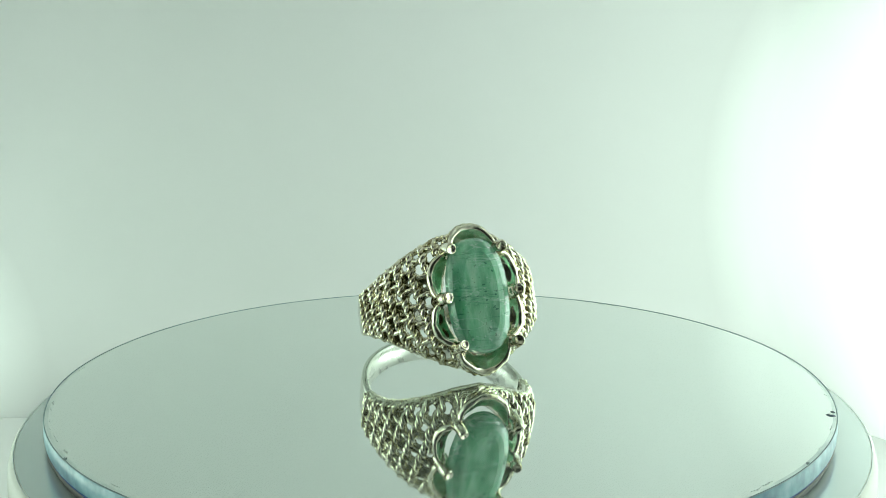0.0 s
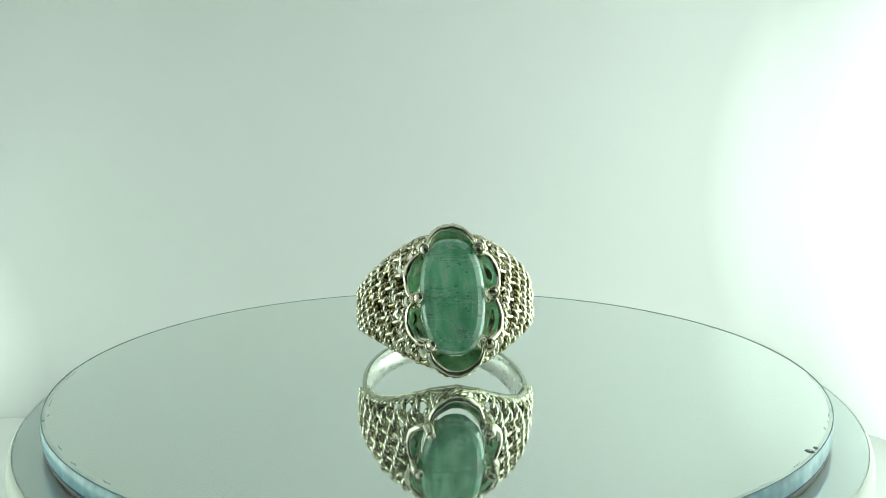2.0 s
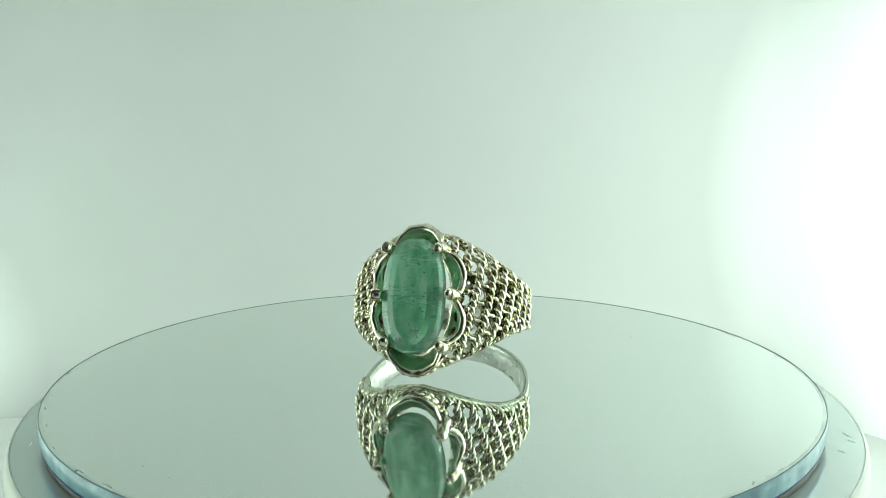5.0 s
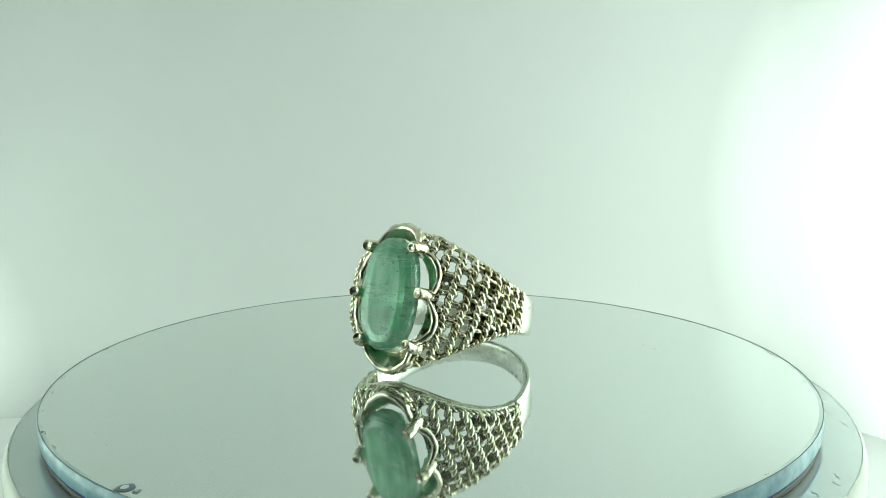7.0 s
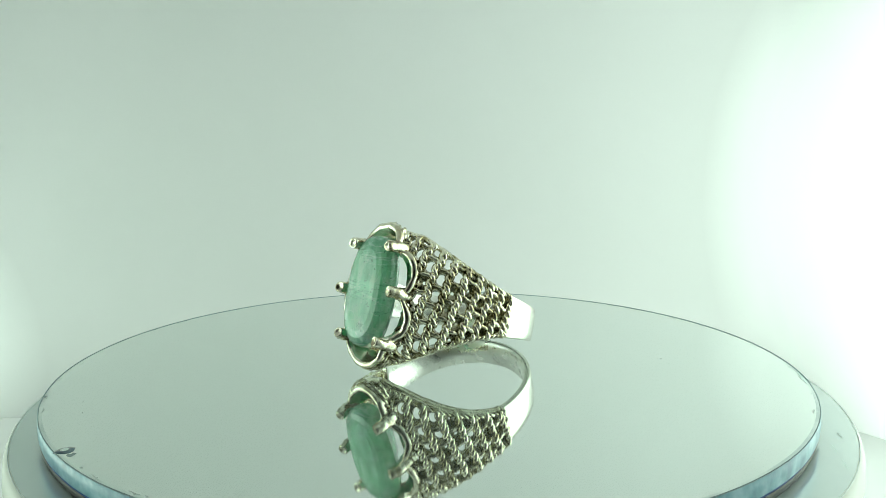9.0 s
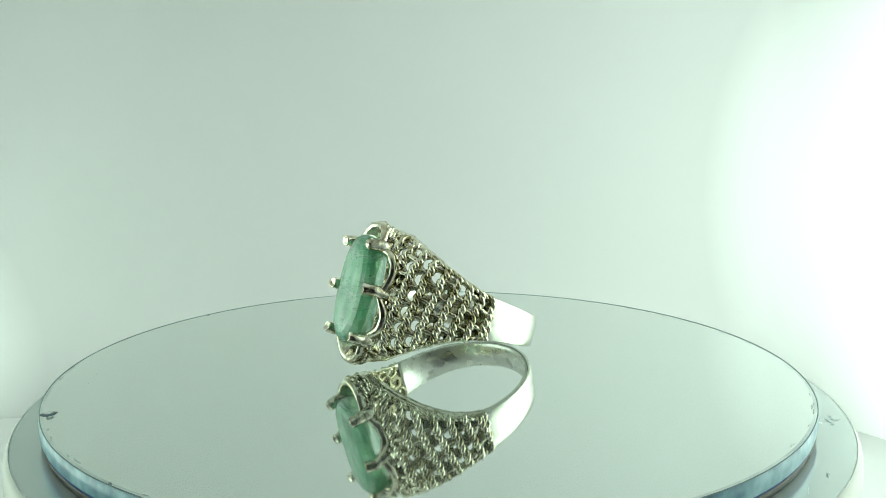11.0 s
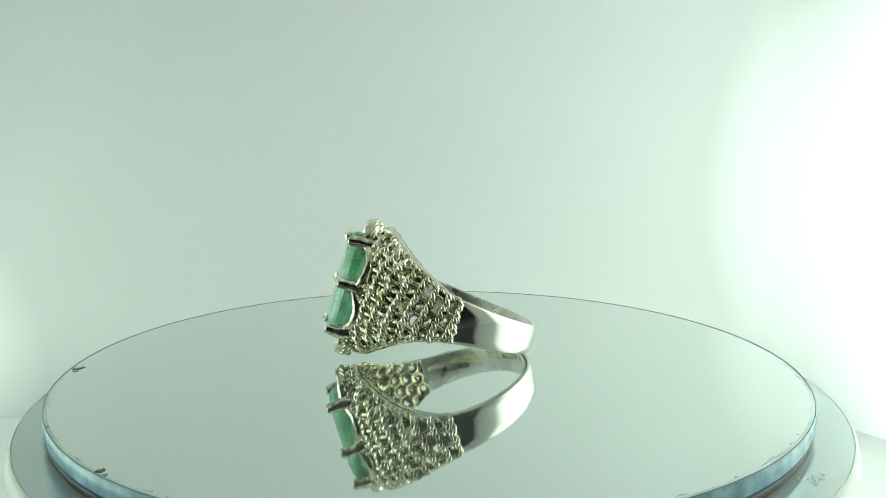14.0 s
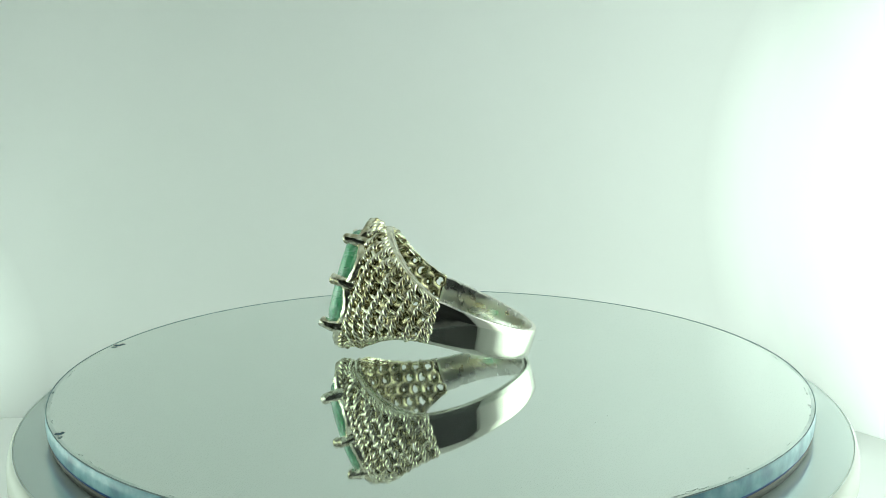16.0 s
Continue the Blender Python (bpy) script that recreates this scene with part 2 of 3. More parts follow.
def build_turntable():
    t = tagged(new("turntable"), "round glossy greenish-white turntable platter with milky rim", "turntable")
    z = -T_MIRROR - T_DARK
    bm = bmesh.new()
    rows = add_lathe(bm, [(0.0005, z), (R_PLATE - 0.0012, z), (R_PLATE - 0.0005, z)], PLATE_C)
    bm.faces.new(rows[0])
    part("platter", bm, MAT_PLATTER, t, "mirror-bright platter top")
    bm = bmesh.new()
    add_lathe(bm, [(R_PLATE - 0.0005, z), (R_PLATE - 0.0003, z - 0.0001), (R_PLATE, z - 0.0005), (R_PLATE + 0.0002, z - 0.0014), (R_PLATE + 0.0003, z - 0.0030), (R_PLATE - 0.0006, z - 0.0065), (R_PLATE - 0.0030, z - 0.0090), (R_PLATE - 0.010, z - 0.0095)], PLATE_C)
    part("rim", bm, MAT_RIM, t, "milky rounded rim")
    bm = bmesh.new()
    add_lathe(bm, [(R_PLATE - 0.0004 + 0.00005 * cos(2 * pi * k / 6), z - 0.00003 + 0.00005 * sin(2 * pi * k / 6)) for k in range(6)], PLATE_C, close=True)
    part("edge_bead", bm, MAT_STREAK, t, "thin grey edge line of the platter")
    bm = bmesh.new()
    rows = add_lathe(bm, [(R_PLATE - 0.010, z - 0.0095), (R_PLATE - 0.0105, z - 0.012), (R_PLATE - 0.0105, BOX_Z0 + 0.003), (R_PLATE - 0.012, BOX_Z0)], PLATE_C)
    bm.faces.new(rows[-1])
    part("drum", bm, MAT_RIM, t, "white plastic drum under the platter")
    return t


def build_mirror():
    t = tagged(new("round_mirror"), "round mirror with chipped blue-green glass edge on a turntable", "mirror")
    rnd = random.Random(4)
    n = 240
    bm = bmesh.new()
    wob = [1 + 0.0006 * noise.noise(Vector((5 * cos(2 * pi * k / n), 5 * sin(2 * pi * k / n), 0))) + rnd.uniform(-1, 1) * 0.00012 for k in range(n)]

    def ring(r, z, rough=1.0):
        return [DISC + Vector((r * (1 + rough * (wob[k] - 1)) * cos(2 * pi * k / n), r * (1 + rough * (wob[k] - 1)) * sin(2 * pi * k / n), z)) for k in range(n)]

    rows = add_loft(bm, [ring(0.0495, 0), ring(0.0020, 0)])
    bm.faces.new(rows[-1])
    part("silvered_face", bm, MAT_MIRROR, t, "clean silvered mirror face")
    bm = bmesh.new()
    add_loft(bm, [ring(0.0495, 0), ring(0.0496, 0.000005), ring(0.04994, 0.000005)])
    part("bevel", bm, MAT_BEVEL, t, "thin blue-grey bevelled border of the glass")
    # added bead: its dark colour draws the line that refraction gives the edge
    bm = bmesh.new()
    add_loft(bm, [ring(0.04992 + 0.00006 * cos(2 * pi * k / 8), 0.00002 + 0.00006 * sin(2 * pi * k / 8)) for k in range(8)], close_v=True)
    part("outline_bead", bm, MAT_OUTLINE, t, "added bead that draws the dark outline of the upper glass edge")
    bm = bmesh.new()
    add_loft(bm, [ring(0.04994, 0.000005), ring(0.05, -0.00010), ring(0.05005, -0.0010), ring(0.05, -T_MIRROR + 0.0004)])
    part("glass_edge", bm, MAT_EDGE, t, "ground blue-green glass edge")
    bm = bmesh.new()
    rows = add_loft(bm, [ring(0.05, -T_MIRROR + 0.0004), ring(0.0499, -T_MIRROR + 0.0001), ring(0.0497, -T_MIRROR + 0.00002)])
    bm.faces.new(rows[-1])
    part("lower_arris", bm, MAT_BLUE, t, "lower edge of the glass, its blue partly the lens's colour fringe")

    # added disc, no known part: its colour makes the band under the glass dark
    bm = bmesh.new()
    rows = add_loft(bm, [ring(0.0499, -T_MIRROR + 0.00001), ring(0.0499, -T_MIRROR - 0.0003), ring(0.0497, -T_MIRROR - T_DARK)])
    bm.faces.new(rows[0])
    bm.faces.new(rows[-1])
    part("dark_disc", bm, MAT_DARK_DISC, t, "added dark brown disc that darkens the band under the glass")

    # chips bitten out of the border: small shells of broken glass, at angles round the disc
    def chip(angle, inset, length, width):
        bmc = bmesh.new()
        a = radians(angle)
        rad, tan_ = Vector((cos(a), sin(a), 0)), Vector((-sin(a), cos(a), 0))
        c = DISC + rad * (R_MIRROR - inset)
        rings = []
        for s, zz in ((1.0, 0.00003), (0.75, 0.00012), (0.4, 0.00017), (0.1, 0.00010)):
            rings.append([c + rad * (width * s * cos(2 * pi * k / 14) * (1 + 0.12 * sin(6 * pi * k / 14 + angle))) + tan_ * (length * s * sin(2 * pi * k / 14) * (1 + 0.15 * cos(4 * pi * k / 14 + angle)))
                          + Vector((0, 0, zz - 0.00004)) for k in range(14)])
        r = add_loft(bmc, rings)
        bmc.faces.new(r[-1])
        shell_chip = part("chip", bmc, MAT_CHIP if width > 0.0005 else MAT_FLAKE, t, "dark shell-shaped chip" if width > 0.0005 else "small grey chip")
        # the hollow's floor is pale bare glass
        shell_chip.data.materials.append(MAT_STREAK)
        for face in shell_chip.data.polygons:
            face.material_index = int(face.index >= 28)

    for angle, inset, length, width in CHIPS:
        chip(angle, inset, length * MM, width * MM)
    return t


# fine scratches and dust: start, end in mm on the disc, width in mm
MIRROR_MARKS = [(26.0, 17.2, 26.4, 17.1, 0.07), (27.9, 15.4, 28.3, 15.2, 0.07), (-20.6, -42.2, -20.0, -42.6, 0.06), (-16.8, -44.0, -16.4, -44.2, 0.05),
                (-6.9, 15.2, -6.4, 16.4, 0.10)]
PLATTER_MARKS = [(49.7, 10.2, 50.3, 9.2, 0.22), (49.8, 6.0, 50.6, 4.3, 0.05), (51.4, 2.4, 52.2, 0.2, 0.05), (49.3, -14.0, 49.7, -15.3, 0.25),
                 (49.0, -16.2, 49.6, -16.9, 0.14), (47.0, -19.3, 47.6, -20.1, 0.3), (-40.5, -33.0, -40.0, -33.9, 0.15)]


def mark(owner, name, x0, y0, x1, y1, width, z, mat, label):
    bm = bmesh.new()
    a, b = Vector((x0, y0, 0)) * MM, Vector((x1, y1, 0)) * MM
    d = (b - a).normalized()
    side = Vector((-d.y, d.x, 0)) * width * MM / 2
    rows = []
    for k in range(7):
        f = k / 6
        c = a.lerp(b, f) + side * 0.6 * sin(9 * f + x0)
        wd = 0.25 + 0.75 * sin(pi * f)
        rows.append([c - side * wd + Vector((0, 0, z)), c + Vector((0, 0, z + 0.00003)), c + side * wd + Vector((0, 0, z))])
    add_loft(bm, rows, close_u=False)
    part(name, bm, mat, owner, label)


# angle round the disc in degrees, inset from the edge in metres, half length and half width in mm
CHIPS = [(-97.6, 0.0010, 0.85, 1.0), (-95.9, 0.0011, 0.4, 0.45), (-53.3, 0.0007, 0.45, 0.52), (-51.9, 0.0005, 0.2, 0.25),
         (-120, 0.0003, 0.15, 0.15), (-160, 0.0003, 0.3, 0.15), (-71, 0.0003, 0.25, 0.15)]

turntable = build_turntable()
mirror = build_mirror()
for row in MIRROR_MARKS:
    mark(mirror, "scratch", *row, 0.00001, MAT_MARK, "fine grey scratch")
rim_wear = random.Random(21)
for _ in range(60):
    ang, rad_, length = rim_wear.uniform(0, 2 * pi), rim_wear.uniform(49.2, 49.55), rim_wear.uniform(0.3, 1.7)
    half = length / 2 / rad_
    x0, y0, x1, y1 = [v for f in (-half, half) for v in (DISC.x / MM + rad_ * cos(ang + f), DISC.y / MM + rad_ * sin(ang + f))]
    mark(mirror, "scratch", x0, y0, x1, y1, rim_wear.uniform(0.06, 0.2), 0.00001, MAT_STREAK, "pale flake line along the glass edge")
scuff = random.Random(8)
for _ in range(22):
    x, y = 43.3 + scuff.uniform(-0.9, 0.8), 25.4 + scuff.uniform(-1.6, 1.6)
    PLATTER_MARKS.append((x, y, x + scuff.uniform(0.1, 0.6), y - scuff.uniform(-0.2, 0.7), scuff.uniform(0.06, 0.25)))
for row in PLATTER_MARKS:
    mark(turntable, "scratch", *row, -T_MIRROR - T_DARK + 0.00001, MAT_MARK, "small grey scuff")

# ---- the ring: axis Z, head towards -Y, sizes in mm; then leaned back and set on the mirror ----
RING_AT = Matrix.Translation((0.38 * MM, 0.25 * MM, 6.10 * MM)) @ pose(0, 0, 0, 0, 0, -5.6) @ pose(0, 0, 0, -16, 0, 0) @ pose(0, 0, 0, 0, -1.8, 0) @ Matrix.Scale(MM, 4)
HEAD_Z = 0.75


def table(x, stops):
    for (x0, y0), (x1, y1) in zip(stops, stops[1:]):
        if x <= x1:
            f = max(0, (x - x0) / (x1 - x0))
            return y0 + (y1 - y0) * f
    return stops[-1][1]


def half_height(phi):
    """Half the height of the openwork, phi in degrees from the front."""
    return table(abs(phi), [(0, 9.2), (18, 8.5), (35, 6.9), (45, 5.9), (56, 4.8), (66, 3.9), (79, 3.05), (92, 2.75)])


A_SCALE = 13.2


def shell(a, z, off=0.0):
    """A point of the openwork, a: millimetres round from the front, z: along the axis."""
    phi = a / A_SCALE
    hw = half_height(math.degrees(phi))
    q = min(1.15, abs(z) / hw)
    r = 12.25 + 2.3 * cos(phi) ** 2 - 3.2 * q ** 4.5 * max(0.0, cos(phi)) ** 1.5 + off
    return Vector((r * sin(phi), -r * cos(phi), z + HEAD_Z + 0.35 * sin(2 * phi)))


PRONGS = [0, 53, 127, 180, 227, 313]
PRONG_SHIFT = {0: Vector((0.1, 0, 0.5)), 53: Vector((0.4, 0, 0.2)), 127: Vector((-0.8, 0, 0.3)), 180: Vector((0.05, 0, 0.2)),
               227: Vector((-0.15, 0, -0.3)), 313: Vector((0.75, 0, -0.5))}


def lobe(theta):
    """0 at a prong, 1 in the middle of a lobe, and whether the lobe is a large one."""
    theta %= 360
    for p0, p1 in zip(PRONGS, PRONGS[1:] + [360]):
        if p0 <= theta <= p1:
            f = (theta - p0) / (p1 - p0)
            return sin(pi * f) ** 0.75, p1 - p0 > 60
    return 0.0, False


def rim_point(theta, grow=0.0, y=0.0, swell=1.0):
    s, large = lobe(theta)
    a, b = 4.75 + grow, 7.45 + grow
    c, d = cos(radians(theta)), sin(radians(theta))
    n = Vector((c / a, 0, d / b)).normalized()
    bulge = s * swell * (1.8 if large else 1.45)
    return Vector((a * c, y, b * d + HEAD_Z)) + n * bulge


def rim_depth(theta):
    s, large = lobe(theta)
    return -15.0 + s * (0.8 if large else 1.2)


def inside_setting(x, z, margin):
    ang = math.degrees(atan2(z / 7.45, x / 4.75))
    p = rim_point(ang)
    return hypot(x, z) < hypot(p.x, p.z - HEAD_Z) + margin


def ring_part(name, bm, mat, parent, label="", smooth=True):
    bmesh.ops.transform(bm, matrix=RING_AT, verts=bm.verts)
    return part(name, bm, mat, parent, label, smooth)


def build_band(ring):
    """The plain back half of the hoop, narrowing to the back, with rounded edges."""
    bm = bmesh.new()
    rings = []
    for k in range(73):
        phi = radians(83 + 194 * k / 72)
        back = max(0.0, -cos(phi))
        hw = 2.80 + 0.9 * max(0.0, cos(phi)) - 0.77 * back ** 0.8
        ro = 12.3 + 1.1 * back ** 1.5
        ri = ro - 1.0
        sec = [(ro - 0.25, -hw), (ro - 0.06, -hw + 0.2), (ro + 0.03, -hw * 0.5), (ro + 0.05, 0), (ro + 0.03, hw * 0.5), (ro - 0.06, hw - 0.2), (ro - 0.25, hw), (ri + 0.2, hw), (ri, hw - 0.2), (ri, -hw + 0.2), (ri + 0.2, -hw)]
        rings.append([Vector((r * sin(phi), -r * cos(phi), z + HEAD_Z * (1 - back))) for r, z in sec])
    rows = add_loft(bm, rings)
    bm.faces.new(rows[0])
    bm.faces.new(rows[-1])
    band = ring_part("band", bm, MAT_SILVER, ring, "smooth polished silver band")
    band.data.materials.append(MAT_LINING)
    for face in band.data.polygons:
        if face.index < 72 * 11 and face.index % 11 in (7, 8, 9):
            face.material_index = 1


PITCH, LEAN = 2.25, radians(18)
E1 = (PITCH * cos(LEAN), PITCH * sin(LEAN))
E2 = (PITCH * cos(LEAN + pi / 3), PITCH * sin(LEAN + pi / 3))
A_END = 83.5 / 57.2958 * A_SCALE


def lattice():
    for j in range(-9, 10):
        for i in range(-6, 15):
            yield i * E1[0] + j * E2[0], i * E1[1] + j * E2[1]


def build_openwork(ring, side):
    """One shoulder: a pierced sheet and twisted wires that lean across it."""
    bm = bmesh.new()
    holes = random.Random(11 + side)
    n = 12
    for a, z in lattice():
        if a < 0.4 or a > A_END + 0.2:
            continue
        hw = half_height(math.degrees(a / A_SCALE))
        p = shell(a, z)
        if abs(z) > hw - 0.1 or inside_setting(p.x, z, -0.2):
            continue

        def put(da, dz, off):
            aa = min(max(a + da, 0.0), A_END + 0.3)
            lim = half_height(math.degrees(aa / A_SCALE))
            q = shell(aa, min(max(z + dz, -lim), lim), off)
            q.x *= side
            return q

        hexa = []
        for k in range(n):
            ang = 2 * pi * k / n
            rr = PITCH / 2 / cos((ang + pi / 6) % (pi / 3) - pi / 6)
            hexa.append((rr * cos(ang + LEAN), rr * sin(ang + LEAN)))
        hole = [(0.88 * cos(2 * pi * k / n), 0.88 * sin(2 * pi * k / n)) for k in range(n)]

        # towards the band many cells are closed at the back but for a pinhole
        shut = holes.random() < (0.12 if a < 0.5 * A_END else 0.62)
        inner = 0.25 if shut else 0.78

        def sized(f):
            wob = 0.06 * noise.noise(Vector((a, z, side)))
            return [(x * (f + wob), y * (f - wob)) for x, y in hole]

        add_loft(bm, [[put(x, y, o) for x, y in loop] for loop, o in ((hexa, -0.40), (sized(1.19), -0.36), (sized(1.13), -0.06), (sized(1.04), -0.02), (sized(0.96), -0.30), (sized(inner), -0.95), (hexa, -1.0))], close_v=True)
    bmesh.ops.remove_doubles(bm, verts=bm.verts, dist=0.06)
    ring_part("pierced_sheet", bm, MAT_SHEET, ring, "pierced tarnished silver sheet with round holes")

    # twisted wires
    ux, uz = cos(LEAN + pi / 3), sin(LEAN + pi / 3)
    for i in range(-4, 14):
        run, runs = [], []
        for k in range(-240, 241):
            w = k * 0.05
            sway = 0.10 * sin(w * 2 * pi / PITCH)
            a = (i + 0.5) * E1[0] + w * ux + sway * uz
            z = (i + 0.5) * E1[1] + w * uz - sway * ux
            p = shell(max(a, 0), z)
            ok = 0.5 < a < A_END - 0.1 and abs(z) < half_height(math.degrees(a / A_SCALE)) - 0.2 and not inside_setting(p.x, z, 0.35)
            if ok:
                run.append((a, z, w))
            elif run:
                runs.append(run)
                run = []
        runs += [run] if run else []
        for run in runs:
            if len(run) < 24:
                continue
            bmr = bmesh.new()
            for strand in (0, 1):
                pts = []
                for a, z, w in run:
                    ang = w * 2 * pi / 1.75 + strand * pi + 0.5 * noise.noise(Vector((w * 0.6, i, side)))
                    da, off = 0.275 * cos(ang), 0.275 * sin(ang)
                    jit = noise.noise_vector(Vector((a * 0.9, z * 0.9, 7.0 + i + 3 * side))) * 0.20
                    q = shell(a + da * uz + jit.x, z - da * ux + jit.y, off + 0.02 + jit.z * 0.6)
                    q.x *= side
                    pts.append(q)
                add_tube(bmr, pts, [0.35 + 0.06 * noise.noise(Vector((w * 1.4, 5 * i + strand, side))) for a, z, w in run], 7)
            ring_part("twisted_wire", bmr, MAT_WIRE, ring)

    # short arched links that bridge one rope to the next between the holes
    for a, z in lattice():
        a, z = a + E2[0] / 2, z + E2[1] / 2
        if not 0.8 < a < A_END - 0.6 or abs(z) > half_height(math.degrees(a / A_SCALE)) - 0.55:
            continue
        if inside_setting(shell(a, z).x, z, 0.6):
            continue
        bmr = bmesh.new()
        pts = []
        for k in range(9):
            f = (k - 4) / 4
            jit = noise.noise_vector(Vector((a + f, z, 31.0 + side))) * 0.14
            q = shell(a + f * 0.9 * uz + jit.x, z - f * 0.9 * ux + jit.y, 0.02 - 0.16 * f * f)
            q.x *= side
            pts.append(q)
        add_tube(bmr, pts, [0.31 + 0.05 * cos(k * 2.1 + a) for k in range(9)], 7)
        ring_part("link", bmr, MAT_WIRE, ring)

    # edge strips above and below
    for s in (1, -1):
        bm = bmesh.new()
        rings = []
        for k in range(61):
            a = A_END * k / 60 - 0.06 * (1 - k / 60)
            hw = half_height(math.degrees(a / A_SCALE))
            sec = [shell(a, s * (hw - 0.28), -0.1), shell(a, s * (hw - 0.02), 0.0), shell(a, s * (hw + 0.12), -0.25), shell(a, s * (hw + 0.12), -0.8)]
            phi = a / A_SCALE
            sec.append(Vector((11.32 * sin(phi), -11.32 * cos(phi), HEAD_Z + 0.35 * sin(2 * phi) + s * hw * 0.97)))
            sec.append(Vector((11.28 * sin(phi), -11.28 * cos(phi), HEAD_Z + 0.35 * sin(2 * phi) + s * (hw * 0.97 - 0.45))))
            sec.append(shell(a, s * (hw - 0.45), -0.95))
            for q in sec:
                q.x *= side
            rings.append(sec)
        rows = add_loft(bm, rings)
        bm.faces.new(rows[0])
        bm.faces.new(rows[-1])
        for vert in bm.verts:
            vert.co += noise.noise_vector(vert.co * 1.1) * 0.07
        ring_part("edge_strip", bm, MAT_CAST, ring, "smooth silver edge strip")
        bmr = bmesh.new()
        for strand in (0, 1):
            pts = []
            for k in range(0, 330):
                a = 1.0 + (A_END - 1.0) * k / 329
                ang = a * 2 * pi / 1.6 + strand * pi
                hw = half_height(math.degrees(a / A_SCALE))
                q = shell(a, s * (hw - 0.3 + 0.16 * cos(ang)), 0.05 + 0.18 * sin(ang))
                q.x *= side
                pts.append(q)
            add_tube(bmr, pts, 0.22, 6)
        ring_part("twisted_wire", bmr, MAT_WIRE, ring)

    # upright wire where the openwork meets the band
    bmr = bmesh.new()
    for strand in (0, 1):
        pts = []
        for k in range(100):
            z = -2.7 + 5.4 * k / 99
            ang = z * 2 * pi / 1.5 + strand * pi
            q = shell(A_END + 0.22 * cos(ang) + 0.18 * sin(z * 4), z, 0.12 + 0.2 * sin(ang))
            q.x *= side
            pts.append(q)
        add_tube(bmr, pts, 0.26, 6)
    ring_part("twisted_wire", bmr, MAT_WIRE, ring)


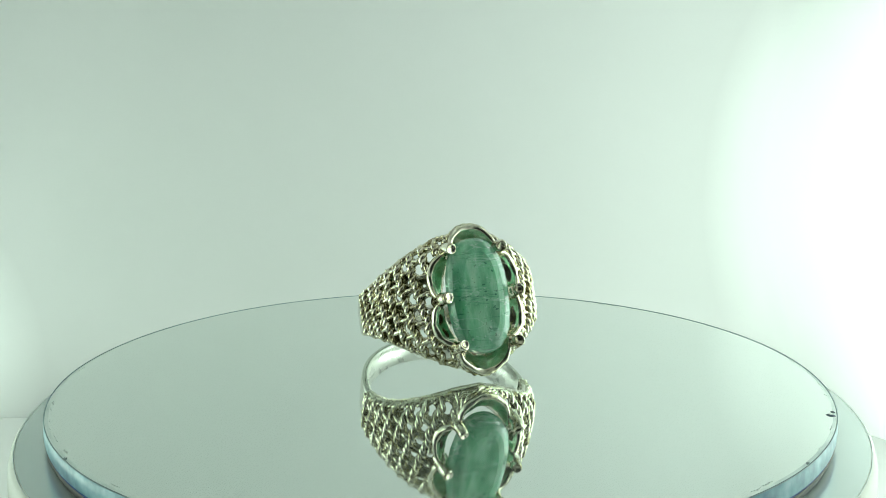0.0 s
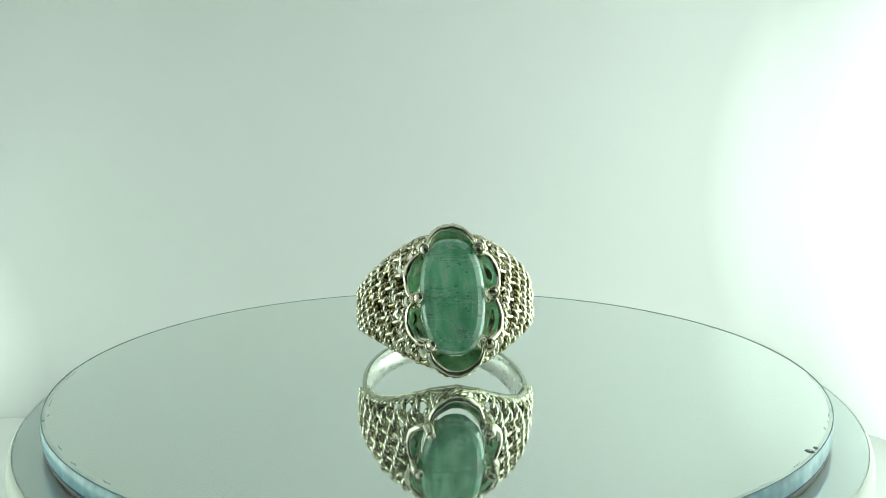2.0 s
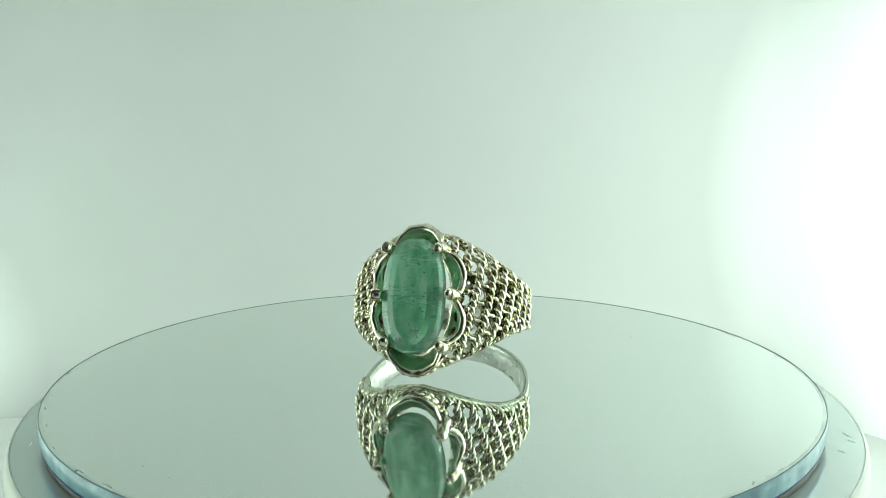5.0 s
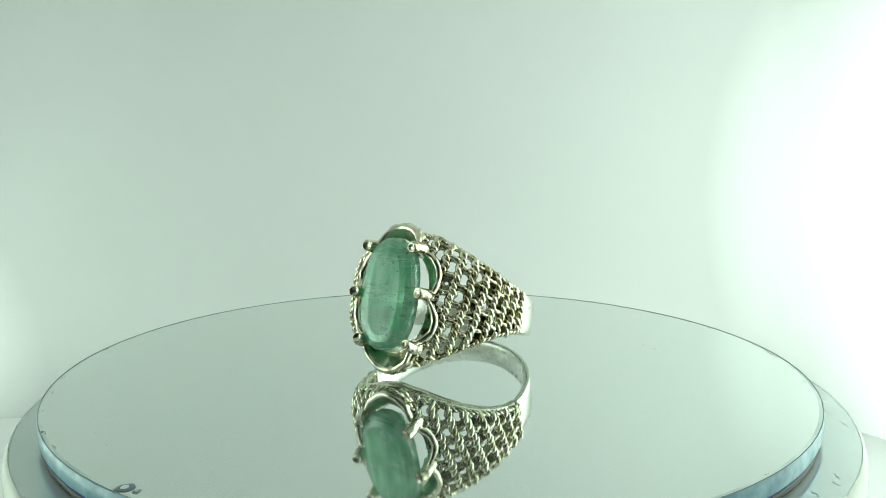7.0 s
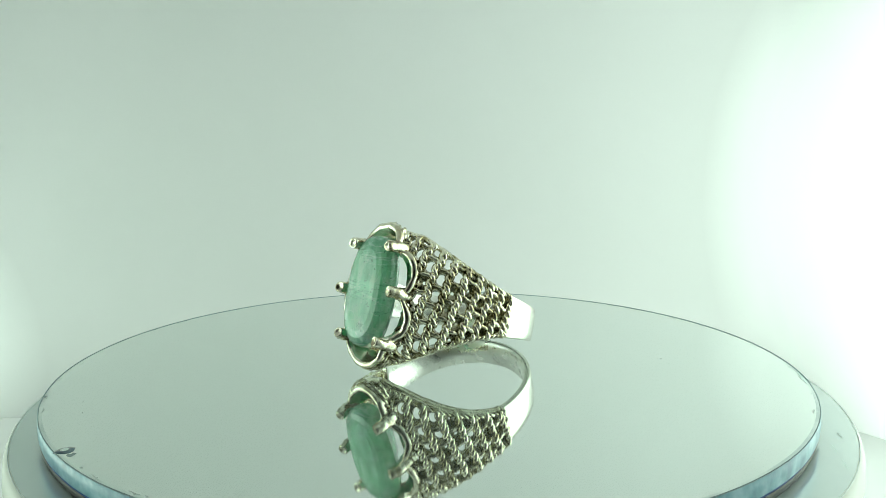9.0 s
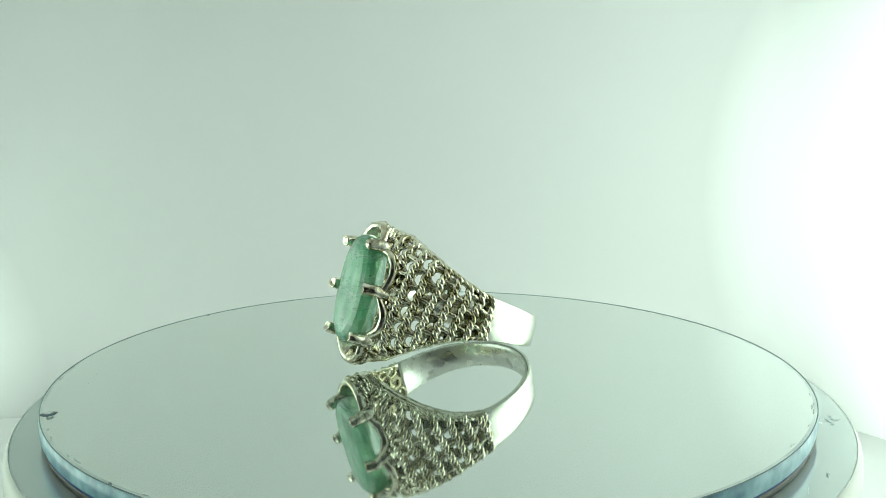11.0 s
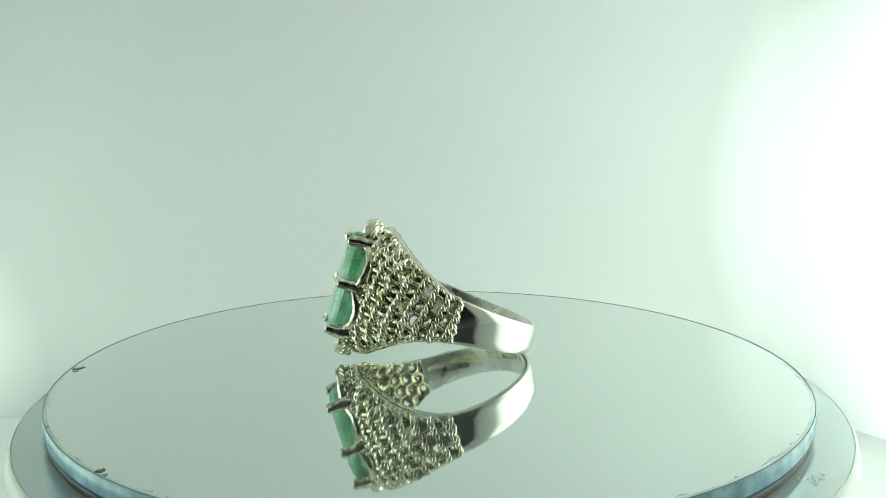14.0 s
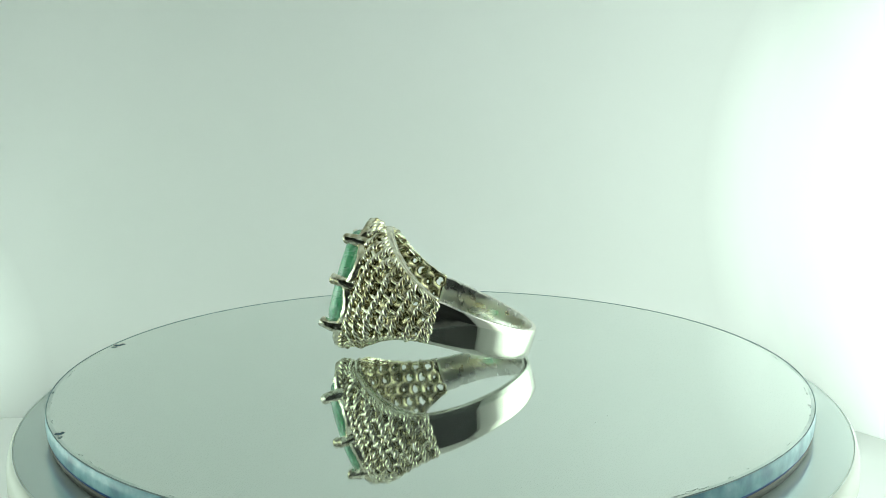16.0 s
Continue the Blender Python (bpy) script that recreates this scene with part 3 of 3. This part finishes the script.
def build_setting(ring):
    bm = bmesh.new()
    n = 216
    loops = [[] for _ in range(9)]
    for k in range(n):
        th = 360 * k / n
        y = rim_depth(th)
        for loop, (g, yy, sw) in zip(loops, ((-0.9, -12.0, 0.1), (-0.65, -12.7, 0.2), (-0.5, -13.3, 0.40), (-0.42, y + 0.8, 0.74), (-0.25, y + 0.22, 0.94), (-0.02, y, 1),
                                             (0.40, y + 0.10, 1), (0.56, y + 0.7, 1), (0.10, -11.9, 1))):
            loop.append(rim_point(th, g, yy, sw))
    add_loft(bm, loops, close_v=True)
    for vert in bm.verts:
        vert.co += noise.noise_vector(vert.co * 0.9) * 0.15 + noise.noise_vector(vert.co * 2.2) * 0.04
    ring_part("setting", bm, MAT_CAST, ring, "polished scalloped silver setting")
    # twisted wires that wrap the wall behind the two large lobes
    for mid in (90, 270):
        for grow, yy, reach in ((0.18, -13.2, 38), (0.02, -12.4, 44)):
            bmr = bmesh.new()
            for strand in (0, 1):
                pts = []
                for k in range(161):
                    f = k / 160
                    th = mid - reach + 2 * reach * f
                    ang = f * 2 * pi * 5.5 + strand * pi
                    jit = noise.noise(Vector((th * 0.15, yy, strand))) * 0.12
                    pts.append(rim_point(th, grow + 0.24 * cos(ang) + jit, yy + 0.24 * sin(ang) + jit))
                add_tube(bmr, pts, 0.29, 7)
            ring_part("twisted_wire", bmr, MAT_WIRE, ring)
    for th in PRONGS:
        bm = bmesh.new()
        shift = PRONG_SHIFT[th]
        base = rim_point(th, 0.15, -13.2) + shift * 0.6
        knee = rim_point(th, 0.45, -15.0) + shift
        tip = rim_point(th, -0.05, -16.4) + shift
        pts, rad = [], []
        for k in range(17):
            f = k / 16
            pts.append(base * (1 - f) ** 2 + knee * 2 * f * (1 - f) + tip * f * f)
            rad.append(1.10 - 0.75 * f + 0.40 * f * f - 0.08 * (f > 0.96))
        # the blunt end is dished like a cut tube
        add_tube(bm, pts, rad, 12, dish=((0.06, 0.84), (-0.15, 0.60), (-0.18, 0.1)))
        # two small beads flank the foot of the prong
        for s in (-1, 1):
            c = rim_point(th + s * 7, 0.75, -13.0)
            m = bmesh.ops.create_icosphere(bm, subdivisions=2, radius=0.42, matrix=Matrix.Translation(c))
        for vert in bm.verts:
            vert.co += noise.noise_vector(vert.co * 1.1) * 0.14 + noise.noise_vector(vert.co * 2.3) * 0.06
        ring_part("prong", bm, MAT_PRONG, ring, "blunt worn silver prong")


def build_gem(ring):
    bm = bmesh.new()
    n = 26

    def outline(a, b, y, shift=0.0):
        pts = []
        for k in range(n):
            c, d = cos(2 * pi * (k + shift) / n), sin(2 * pi * (k + shift) / n)
            grow = (abs(c) ** 2.5 + abs(d) ** 2.5) ** (-1 / 2.5)
            pts.append(Vector((a * c * grow - 0.2, y, b * d * grow + HEAD_Z + 0.3)))
        return pts

    loops = [outline(2.2, 5.4, -16.3), outline(3.0, 6.25, -16.12, 0.5), outline(3.62, 6.88, -15.78), outline(3.97, 7.22, -15.35, 0.5), outline(4.1, 7.35, -14.9), outline(4.12, 7.38, -14.4, 0.5),
             outline(3.4, 7.2, -13.4), outline(2.2, 6.2, -12.2), outline(1.0, 3.4, -11.6)]
    rows = add_loft(bm, loops)
    bm.faces.new(rows[0])
    bm.faces.new(rows[-1])
    bmesh.ops.triangulate(bm, faces=[f for f in bm.faces if len(f.verts) == 4])
    ring_part("gemstone", bm, MAT_GEM, ring, "cloudy green oval faceted gemstone with inclusions", smooth=False)


def build_ring():
    ring = tagged(new("finger_ring"), "silver openwork ring with oval green gemstone lying on a mirror", "ring")
    build_band(ring)
    for side in (1, -1):
        build_openwork(ring, side)
    build_setting(ring)
    build_gem(ring)
    return ring


finger_ring = build_ring()


# ---- movement: the turntable goes round at an even pace and carries mirror and ring ----
def turn_at(t):
    return -math.degrees(0.121764 * (t - 3.5) + 0.0000621 * (t - 3.5) ** 2)


def motions():
    rows = [(t * 0.5, pose(0, 0, 0, 0, 0, turn_at(t * 0.5))) for t in range(33)]
    for thing in (turntable, mirror, finger_ring):
        walk(thing, rows)


motions()
